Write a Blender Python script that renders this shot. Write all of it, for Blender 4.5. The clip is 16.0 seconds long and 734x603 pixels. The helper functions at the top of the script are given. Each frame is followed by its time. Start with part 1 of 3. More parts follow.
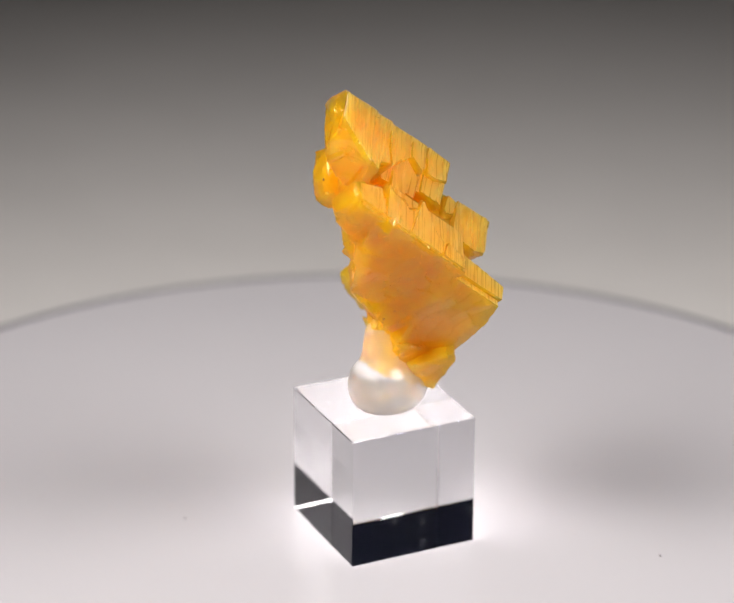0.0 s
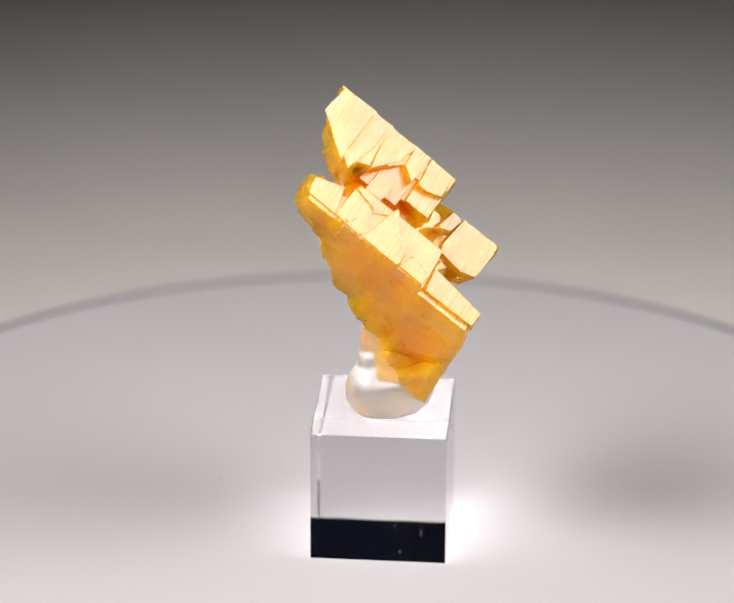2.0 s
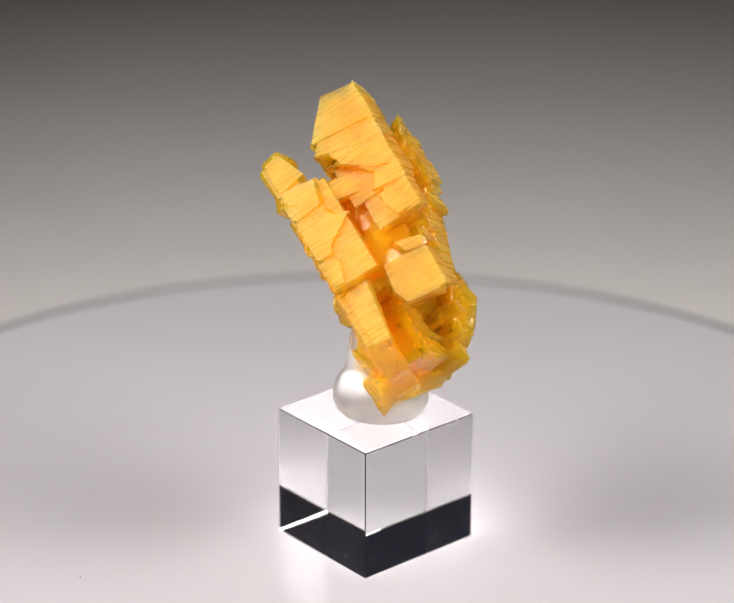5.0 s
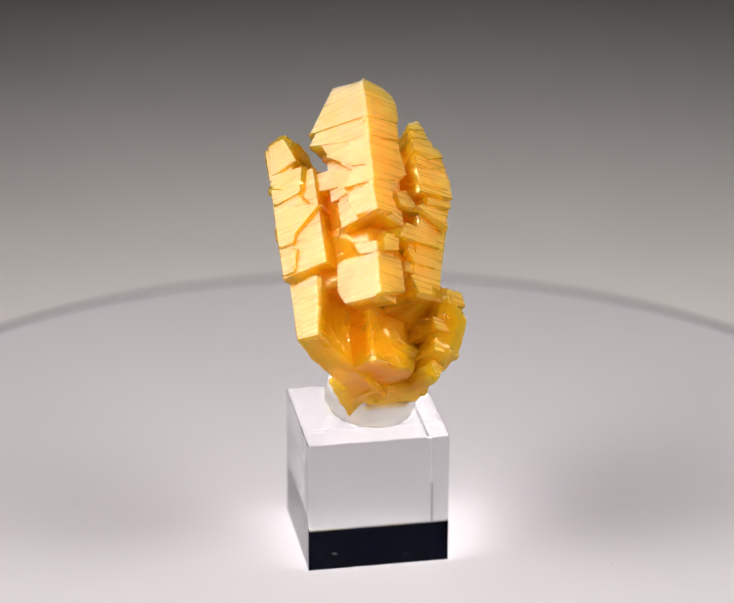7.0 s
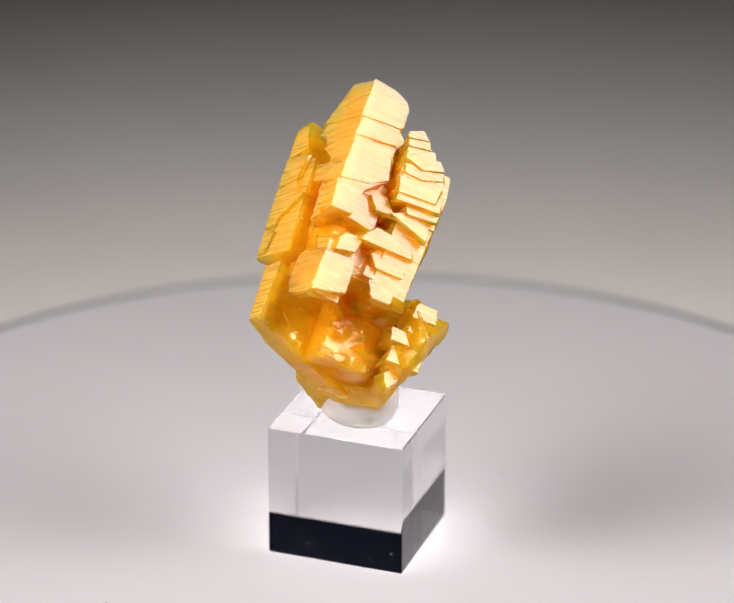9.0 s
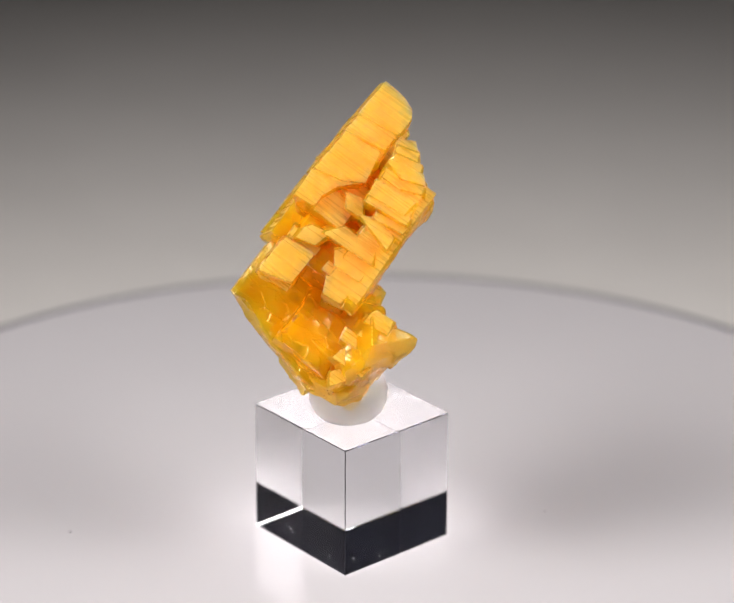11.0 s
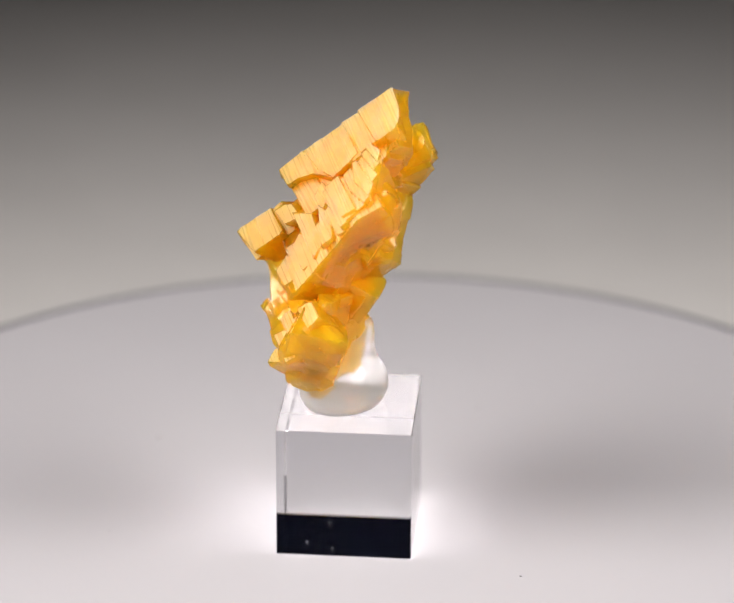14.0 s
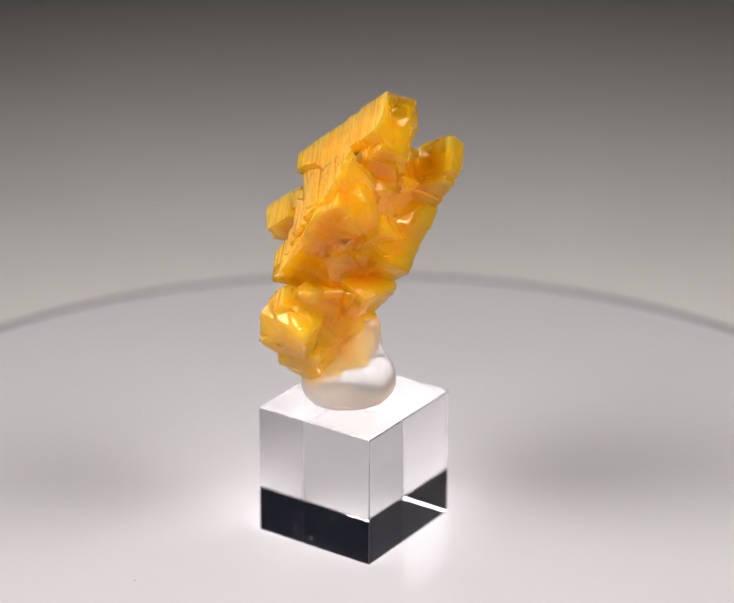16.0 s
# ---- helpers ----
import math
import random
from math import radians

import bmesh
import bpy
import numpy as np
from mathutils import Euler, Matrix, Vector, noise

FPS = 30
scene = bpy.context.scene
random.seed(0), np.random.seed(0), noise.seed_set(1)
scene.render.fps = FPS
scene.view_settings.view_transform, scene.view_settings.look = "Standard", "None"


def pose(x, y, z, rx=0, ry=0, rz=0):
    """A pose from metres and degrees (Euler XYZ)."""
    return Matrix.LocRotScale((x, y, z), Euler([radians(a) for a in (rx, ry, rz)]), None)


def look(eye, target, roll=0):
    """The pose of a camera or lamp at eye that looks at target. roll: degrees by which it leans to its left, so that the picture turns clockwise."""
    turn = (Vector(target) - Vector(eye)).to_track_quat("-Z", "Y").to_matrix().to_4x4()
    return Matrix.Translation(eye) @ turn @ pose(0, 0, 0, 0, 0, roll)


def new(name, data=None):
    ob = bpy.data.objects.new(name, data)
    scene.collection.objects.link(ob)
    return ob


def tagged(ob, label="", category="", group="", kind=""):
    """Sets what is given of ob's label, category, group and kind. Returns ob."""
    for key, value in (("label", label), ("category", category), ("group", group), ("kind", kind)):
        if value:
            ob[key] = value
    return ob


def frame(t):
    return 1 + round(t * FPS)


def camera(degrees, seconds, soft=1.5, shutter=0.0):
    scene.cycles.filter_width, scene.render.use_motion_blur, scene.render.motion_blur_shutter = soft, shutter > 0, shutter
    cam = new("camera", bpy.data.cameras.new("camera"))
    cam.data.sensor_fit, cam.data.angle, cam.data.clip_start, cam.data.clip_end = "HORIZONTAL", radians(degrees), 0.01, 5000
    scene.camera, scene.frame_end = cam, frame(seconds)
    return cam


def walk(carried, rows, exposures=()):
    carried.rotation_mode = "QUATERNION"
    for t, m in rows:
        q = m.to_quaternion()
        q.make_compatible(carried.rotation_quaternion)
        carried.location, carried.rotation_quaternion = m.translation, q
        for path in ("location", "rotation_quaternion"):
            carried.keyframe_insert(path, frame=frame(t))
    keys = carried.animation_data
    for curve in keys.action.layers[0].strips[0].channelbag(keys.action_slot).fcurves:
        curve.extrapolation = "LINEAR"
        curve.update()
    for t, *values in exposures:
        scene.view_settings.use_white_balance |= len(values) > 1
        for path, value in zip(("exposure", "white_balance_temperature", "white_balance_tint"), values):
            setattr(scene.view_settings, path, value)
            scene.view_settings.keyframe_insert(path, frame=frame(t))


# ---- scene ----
from mathutils.bvhtree import BVHTree

# Camera: fixed, a long lens looking down at the turntable.
cam = camera(12.84, 16.0)
eye_pose = look((0.0, -0.53466, 0.28134), (0.0, 0.0, 0.04538), 0.18)
cam.data.dof.use_dof, cam.data.dof.focus_distance, cam.data.dof.aperture_fstop = True, 0.575, 12.0
walk(cam, [(0.0, eye_pose), (16.0, eye_pose)])

# ---- world and lamps: a dim room, two soft lamps beside the turntable ----
world = bpy.data.worlds.new("room_dark")
world.use_nodes = True
world.node_tree.nodes["Background"].inputs[0].default_value = (0.9, 0.95, 1.0, 1)
world.node_tree.nodes["Background"].inputs[1].default_value = 0.02
scene.world = world


def softbox(name, where, target, size_x, size_y, watts, tint):
    data = bpy.data.lights.new(name, "AREA")
    data.shape, data.size, data.size_y = "RECTANGLE", size_x, size_y
    data.energy, data.color = watts, tint
    data.spread = radians(59)
    ob = new(name, data)
    ob.matrix_world = look(where, target)
    return ob


softbox("lamp_west", (-0.38, -0.215, 0.43), (0.0, -0.095, 0.04), 0.46, 0.25, 0.98, (1.0, 0.965, 0.95))
softbox("lamp_east", (0.41, -0.195, 0.43), (0.0, -0.095, 0.04), 0.46, 0.25, 0.73, (1.0, 0.965, 0.95))
scene.view_settings.exposure = 0.0

# ---- materials ----


def material(name):
    m = bpy.data.materials.new(name)
    m.use_nodes = True
    return m, m.node_tree, m.node_tree.nodes["Principled BSDF"]


def noise_node(tree, scale, detail=4.0, stretch=None, rough=0.55):
    coord = tree.nodes.new("ShaderNodeTexCoord")
    n = tree.nodes.new("ShaderNodeTexNoise")
    n.inputs["Scale"].default_value, n.inputs["Detail"].default_value = scale, detail
    n.inputs["Roughness"].default_value = rough
    src = coord.outputs["Object"]
    if stretch:
        mp = tree.nodes.new("ShaderNodeMapping")
        mp.inputs["Rotation"].default_value, mp.inputs["Scale"].default_value = stretch
        tree.links.new(src, mp.inputs["Vector"])
        src = mp.outputs["Vector"]
    tree.links.new(src, n.inputs["Vector"])
    return n


def ramp(tree, fac, stops):
    r = tree.nodes.new("ShaderNodeValToRGB")
    while len(r.color_ramp.elements) < len(stops):
        r.color_ramp.elements.new(0.5)
    for e, (at, col) in zip(r.color_ramp.elements, stops):
        e.position, e.color = at, (*col, 1)
    tree.links.new(fac, r.inputs["Fac"])
    return r


def bump(tree, height, strength, distance, normal=None):
    b = tree.nodes.new("ShaderNodeBump")
    b.inputs["Strength"].default_value, b.inputs["Distance"].default_value = strength, distance
    tree.links.new(height, b.inputs["Height"])
    if normal:
        tree.links.new(normal, b.inputs["Normal"])
    return b


def plain(name, colour, rough, spread=0.04, scale=30.0, relief=0.0, spec=0.5):
    m, tree, bsdf = material(name)
    n = noise_node(tree, scale)
    lo = tuple(max(0, c * (1 - spread)) for c in colour)
    hi = tuple(min(1, c * (1 + spread)) for c in colour)
    r = ramp(tree, n.outputs["Fac"], [(0.3, lo), (0.7, hi)])
    tree.links.new(r.outputs["Color"], bsdf.inputs["Base Color"])
    bsdf.inputs["Roughness"].default_value = rough
    bsdf.inputs["Specular IOR Level"].default_value = spec
    if relief:
        n2 = noise_node(tree, scale * 25, 3)
        b = bump(tree, n2.outputs["Fac"], 0.3, relief)
        tree.links.new(b.outputs["Normal"], bsdf.inputs["Normal"])
    return m


MAT_DISC = plain("white_plastic", (0.425, 0.407, 0.42), 0.22, 0.015, 18.0, 0.00002)
# dark colour stands in for shade on the plate's rounded edge; the foot shares it
MAT_RIM_SHADE = plain("rim_shade_plastic", (0.062, 0.061, 0.072), 0.5, 0.03, 40.0)
MAT_TABLE = plain("table_cloth", (0.535, 0.512, 0.493), 0.85, 0.03, 25.0, 0.0001, 0.2)
MAT_WALL = plain("dark_wall", (0.008, 0.009, 0.014), 0.9, 0.1, 4.0)
MAT_SPECK = plain("grey_dust", (0.25, 0.24, 0.24), 0.8)


MAT_LINT = plain("pale_dust", (0.75, 0.75, 0.76), 0.8)


def glassy(name, colour, ior, rough=0.0):
    m, tree, bsdf = material(name)
    bsdf.inputs["Base Color"].default_value = (*colour, 1)
    bsdf.inputs["Transmission Weight"].default_value = 1.0
    bsdf.inputs["IOR"].default_value = ior
    bsdf.inputs["Roughness"].default_value = rough
    return m


MAT_ACRYLIC = glassy("clear_acrylic", (0.75, 0.75, 0.765), 1.49)
MAT_ACRYLIC.node_tree.nodes["Principled BSDF"].inputs["Specular Tint"].default_value = (0.12, 0.14, 0.32, 1)
MAT_SILICONE = glassy("clear_silicone", (0.99, 0.985, 0.97), 1.41, 0.02)
MAT_SILICONE.node_tree.nodes["Principled BSDF"].inputs["Transmission Weight"].default_value = 0.82
MAT_SILICONE.node_tree.nodes["Principled BSDF"].inputs["Subsurface Weight"].default_value = 1.0
MAT_SILICONE.node_tree.nodes["Principled BSDF"].inputs["Subsurface Radius"].default_value = (1.0, 1.0, 0.95)
MAT_SILICONE.node_tree.nodes["Principled BSDF"].inputs["Subsurface Scale"].default_value = 0.006


def ruled_noise(tree):
    """Fine lines that run across the growth axis: noise drawn out sideways."""
    coord = tree.nodes.new("ShaderNodeTexCoord")
    join = tree.nodes.new("ShaderNodeCombineXYZ")
    for k, axis in enumerate(((0, -0.7708 * 2200, -0.6370 * 2200), (60, 0, 0), (0, -0.6370 * 60, 0.7708 * 60))):
        dot = tree.nodes.new("ShaderNodeVectorMath")
        dot.operation = "DOT_PRODUCT"
        dot.inputs[1].default_value = axis
        tree.links.new(coord.outputs["Object"], dot.inputs[0])
        tree.links.new(dot.outputs["Value"], join.inputs[k])
    n = tree.nodes.new("ShaderNodeTexNoise")
    n.inputs["Scale"].default_value, n.inputs["Detail"].default_value = 1.0, 4.0
    tree.links.new(join.outputs[0], n.inputs["Vector"])
    return n


def crystal_material(name, deep, lit, pale, rough, striae, ior, grit, clear, spec, scatter, gloss, veil):
    """Amber crystal: a cloudy light-scattering body with veins; faces ruled across the growth axis."""
    m, tree, bsdf = material(name)
    info = tree.nodes.new("ShaderNodeObjectInfo")
    cloud = noise_node(tree, 150.0, 6, rough=0.6)
    add = tree.nodes.new("ShaderNodeMath")
    add.operation = "MULTIPLY_ADD"
    add.inputs[1].default_value = 0.16
    tree.links.new(info.outputs["Random"], add.inputs[0])
    tree.links.new(cloud.outputs["Fac"], add.inputs[2])
    col = ramp(tree, add.outputs[0], [(0.38, deep), (0.58, lit), (0.80, pale)])
    tree.links.new(col.outputs["Color"], bsdf.inputs["Base Color"])
    bsdf.inputs["Subsurface Weight"].default_value = 1.0
    bsdf.inputs["Subsurface Radius"].default_value = (1.0, 1.0, 0.9)
    bsdf.inputs["Subsurface Scale"].default_value = scatter
    bsdf.inputs["Specular IOR Level"].default_value = spec
    bsdf.inputs["Transmission Weight"].default_value = clear
    bsdf.inputs["Specular Tint"].default_value = (*gloss, 1)
    bsdf.inputs["IOR"].default_value = ior
    lines = ruled_noise(tree)
    rnd_r = ramp(tree, lines.outputs["Fac"], [(0.36, (rough * 0.93,) * 3), (0.64, (rough * 1.06,) * 3)])
    tree.links.new(rnd_r.outputs["Color"], bsdf.inputs["Roughness"])
    grain = noise_node(tree, 520.0, 6)
    crack = tree.nodes.new("ShaderNodeTexVoronoi")
    crack.feature, crack.distance = "F1", "EUCLIDEAN"
    crack.inputs["Scale"].default_value = 210.0
    coord = tree.nodes.new("ShaderNodeTexCoord")
    tree.links.new(coord.outputs["Object"], crack.inputs["Vector"])
    b1 = bump(tree, lines.outputs["Fac"], striae, 0.00025)
    b2 = bump(tree, grain.outputs["Fac"], grit, 0.0003, b1.outputs["Normal"])
    b3 = bump(tree, crack.outputs["Distance"], grit * 0.8, 0.0006, b2.outputs["Normal"])
    tree.links.new(b3.outputs["Normal"], bsdf.inputs["Normal"])
    if veil:
        # part of the light goes straight through, stained by the amber
        through_light = tree.nodes.new("ShaderNodeBsdfTransparent")
        through_light.inputs["Color"].default_value = (1.0, 0.75, 0.24, 1)
        blend = tree.nodes.new("ShaderNodeMixShader")
        blend.inputs["Fac"].default_value = veil
        tree.links.new(bsdf.outputs[0], blend.inputs[1])
        tree.links.new(through_light.outputs[0], blend.inputs[2])
        tree.links.new(blend.outputs[0], tree.nodes["Material Output"].inputs["Surface"])
    return m


MAT_CRYSTAL = crystal_material("amber_crystal_face", (0.88, 0.48, 0.06), (0.92, 0.55, 0.09), (0.95, 0.62, 0.14), 0.28, 0.004, 1.58, 0.14, 0.25, 0.5, 0.005, (1.0, 0.98, 0.97), 0.34)
MAT_CORE = crystal_material("amber_crystal_body", (0.97, 0.56, 0.015), (0.98, 0.635, 0.03), (0.985, 0.735, 0.06), 0.06, 0.012, 1.65, 0.07, 0.62, 0.5, 0.006, (1.0, 0.92, 0.6), 0.44)
# bright orange for the added inner bodies, imitating light scattered inside the crystal
MAT_GLOW_CORE = crystal_material("inner_glow_amber", (0.95, 0.45, 0.006), (0.97, 0.545, 0.012), (0.98, 0.67, 0.03), 0.5, 0.0, 1.4, 0.1, 0.0, 0.2, 0.006, (1.0, 0.9, 0.7), 0.0)
MAT_INCLUSION = plain("brown_inclusion", (0.07, 0.03, 0.01), 0.6, 0.3, 900.0)

# ---- setting: room, table ----


def box_mesh(bm, x0, x1, y0, y1, z0, z1):
    m = Matrix.LocRotScale(((x0 + x1) / 2, (y0 + y1) / 2, (z0 + z1) / 2), None, (x1 - x0, y1 - y0, z1 - z0))
    return bmesh.ops.create_cube(bm, size=1, matrix=m)["verts"]


def mesh_from(name, bm, mat, smooth=False):
    me = bpy.data.meshes.new(name)
    bmesh.ops.recalc_face_normals(bm, faces=bm.faces[:])
    bm.to_mesh(me)
    bm.free()
    for m in mat if isinstance(mat, tuple) else (mat,):
        me.materials.append(m)
    if smooth:
        me.shade_smooth()
    return me


def structure(name, bm, mat, label, smooth=False):
    return tagged(new(name, mesh_from(name, bm, mat, smooth)), label, name.split("_")[0], kind="structure")


def part(name, bm, mat, parent, label="", smooth=False):
    ob = new(name, mesh_from(name, bm, mat, smooth))
    ob.parent = parent
    if label:
        tagged(ob, label)
    return ob


TABLE_Z = -0.022
for name, dims, label in (
    ("wall_north", (-1.6, 1.6, 1.5, 1.6, -0.8, 1.6), "dark unlit wall behind the table"),
    ("wall_south", (-1.6, 1.6, -1.6, -1.5, -0.8, 1.6), "dark unlit wall of the room"),
    ("wall_east", (1.6, 1.7, -1.6, 1.6, -0.8, 1.6), "dark unlit wall of the room"),
    ("wall_west", (-1.7, -1.6, -1.6, 1.6, -0.8, 1.6), "dark unlit wall of the room"),
    ("ceiling", (-1.7, 1.7, -1.6, 1.6, 1.6, 1.7), "dark unlit ceiling of the room"),
    ("floor", (-1.7, 1.7, -1.6, 1.6, -0.9, -0.8), "dark floor of the room"),
):
    bm = bmesh.new()
    box_mesh(bm, *dims)
    structure(name, bm, MAT_WALL, label)

bm = bmesh.new()
box_mesh(bm, -0.75, 0.75, -0.8, 0.7, TABLE_Z - 0.03, TABLE_Z)
bmesh.ops.bevel(bm, geom=bm.edges[:], offset=0.006, segments=3, affect="EDGES")
structure("tabletop", bm, MAT_TABLE, "pale grey tabletop fading into the dim room")

# ---- turntable ----


def lathe(profile, segments=96, centre=(0.0, 0.0)):
    """A solid of revolution from (radius, z) pairs."""
    bm = bmesh.new()
    rings = []
    for rad, z in profile:
        if rad < 1e-6:
            rings.append([bm.verts.new((centre[0], centre[1], z))])
        else:
            rings.append([bm.verts.new((centre[0] + rad * math.cos(2 * math.pi * k / segments),
                                        centre[1] + rad * math.sin(2 * math.pi * k / segments), z)) for k in range(segments)])
    for a, b in zip(rings, rings[1:]):
        for k in range(segments):
            l = (k + 1) % segments
            if len(a) == 1:
                bm.faces.new((a[0], b[k], b[l]))
            elif len(b) == 1:
                bm.faces.new((a[k], a[l], b[0]))
            else:
                bm.faces.new((a[k], a[l], b[l], b[k]))
    return bm


turntable = tagged(new("turntable"), "round white glossy plastic display turntable slowly turning", "turntable")
part("disc", lathe([(0, 0), (0.05, 0), (0.1, 0), (0.1165, 0.0), (0.1165, -0.012), (0, -0.012)], 192), MAT_DISC, turntable, "white plastic plate")
edge = [(0.1165, -0.012), (0.1165, 0.0)]
for k in range(1, 17):
    a = math.pi / 2 * k / 16
    edge.append((0.1165 + 0.0058 * math.sin(a), -0.0055 + 0.0055 * math.cos(a)))
edge += [(0.1223, -0.010), (0.1195, -0.013)]
part("rim", lathe(edge, 192), MAT_RIM_SHADE, turntable, "rounded rim, coloured dark for the shade on its edge", True)
part("base", lathe([(0, -0.012), (0.085, -0.012), (0.09, TABLE_Z), (0, TABLE_Z)], 96), MAT_RIM_SHADE, turntable, "grey foot under the plate")

rnd = random.Random(3)
for x, y, size in ((-0.0332, -0.0433, 0.5), (0.0169, 0.0292, 0.45), (0.041, -0.022, 0.3), (-0.052, 0.018, 0.35), (0.006, -0.047, 0.3)):
    bm = bmesh.new()
    bmesh.ops.create_icosphere(bm, subdivisions=1, radius=size * 0.0005, matrix=Matrix.Translation((x, y, size * 0.0002)))
    for v in bm.verts:
        v.co += Vector((rnd.uniform(-1, 1), rnd.uniform(-1, 1), rnd.uniform(-0.4, 0.4))) * size * 0.00018
    part("dust_speck", bm, MAT_SPECK, turntable, "tiny grey speck of dust")

# ---- mounted crystal specimen ----
# The crystal's own axes: GROW runs down its ridges, RISE stands off them; MM turns millimetres into metres.
MM = 0.001
GROW = Vector((0.0, -0.7708, -0.6370))
RISE = Vector((0.0, -0.6370, 0.7708))
NORMAL = {1: Vector((-0.6199, -0.4999, 0.6049)), 2: Vector((0.6199, -0.4999, 0.6049))}
SLOPE = {1: 0.6199, 2: -0.6199}

specimen = tagged(new("mineral_specimen"), "amber yellow stepped crystal cluster glued on a clear acrylic cube", "mineral specimen")


PIECES = []
BODY = (MAT_CRYSTAL, MAT_CORE)


def piece(bm, mat):
    """One growth block, kept aside until its crystal is grown together."""
    bmesh.ops.triangulate(bm, faces=[f for f in bm.faces if len(f.verts) > 4])
    ob = bpy.data.objects.new("block", mesh_from("block", bm, mat))
    PIECES.append(ob)
    return ob


def dishes(p, scale, seed):
    """The nearest cells of a broken surface: the offset from each cell's middle, and its tilt."""
    return [(p - c / scale, noise.noise_vector(c * seed)) for c in noise.voronoi(p * scale)[1]]


def weather(me, breakage, face_levels):
    """Keep the outer prism faces plane and glossy; break all the others into tilted facets and growth lamellae."""
    while len(me.materials) < 2:
        me.materials.append(None)
    me.materials[0], me.materials[1] = MAT_CRYSTAL, MAT_CORE
    faces, count = len(me.polygons), len(me.vertices)
    fn, mid = np.empty(faces * 3), np.empty(faces * 3)
    me.polygon_normals.foreach_get("vector", fn)
    me.polygons.foreach_get("center", mid)
    fn, mid = fn.reshape(-1, 3), mid.reshape(-1, 3)
    outer = np.zeros(faces, dtype=bool)
    for kind in (1, 2):
        axis = np.array(NORMAL[kind])
        outer |= (fn @ axis > 0.9) & (mid @ axis > face_levels[kind - 1] * MM)
    me.polygons.foreach_set("material_index", np.where(outer, 0, 1).astype(np.int32))
    corner_vert, corner_count = np.empty(len(me.loops), dtype=np.int32), np.empty(faces, dtype=np.int32)
    me.loops.foreach_get("vertex_index", corner_vert)
    me.polygons.foreach_get("loop_total", corner_count)
    loose = np.ones(count)
    loose[corner_vert[np.repeat(outer, corner_count)]] = 0.0
    ends = np.empty(len(me.edges) * 2, dtype=np.int32)
    me.edges.foreach_get("vertices", ends)
    one, two = ends[::2], ends[1::2]
    for step in range(4):
        before = loose.copy()
        np.minimum.at(loose, one, before[two] + 0.25)
        np.minimum.at(loose, two, before[one] + 0.25)
    co, no = np.empty(count * 3), np.empty(count * 3)
    me.vertices.foreach_get("co", co)
    me.vertex_normals.foreach_get("vector", no)
    co, no = co.reshape(-1, 3), no.reshape(-1, 3)
    rnd = np.random.default_rng(4)
    widths = rnd.uniform(0.9, 4.5, 120)
    starts = np.cumsum(widths) - 100
    heights = rnd.uniform(0.02, 0.16, 120)
    shift = np.zeros(count)
    along = co @ np.array(GROW) / MM
    for k in np.nonzero(loose)[0]:
        p = Vector(co[k]) / MM
        w = along[k] + 1.6 * noise.noise(p * 0.12) + 0.5 * noise.noise(p * 0.4)
        n = int(np.searchsorted(starts, w))
        lamella = ((starts[n] - w) / widths[n] - 0.5) * heights[n]
        dish = min(0.5 * tilt.y + 0.3 * tilt.dot(r) + 0.02 * r.length_squared for r, tilt in dishes(p, 0.13, 9.7))
        chip = min(0.12 * tilt.y + 0.24 * tilt.dot(r) + 0.03 * r.length_squared for r, tilt in dishes(p, 0.36, 5.1))
        shift[k] = max(-0.9, min(0.6, breakage * (lamella + dish + chip)))
    co += no * (shift * loose * MM)[:, None]
    me.vertices.foreach_set("co", co.ravel())
    me.update()


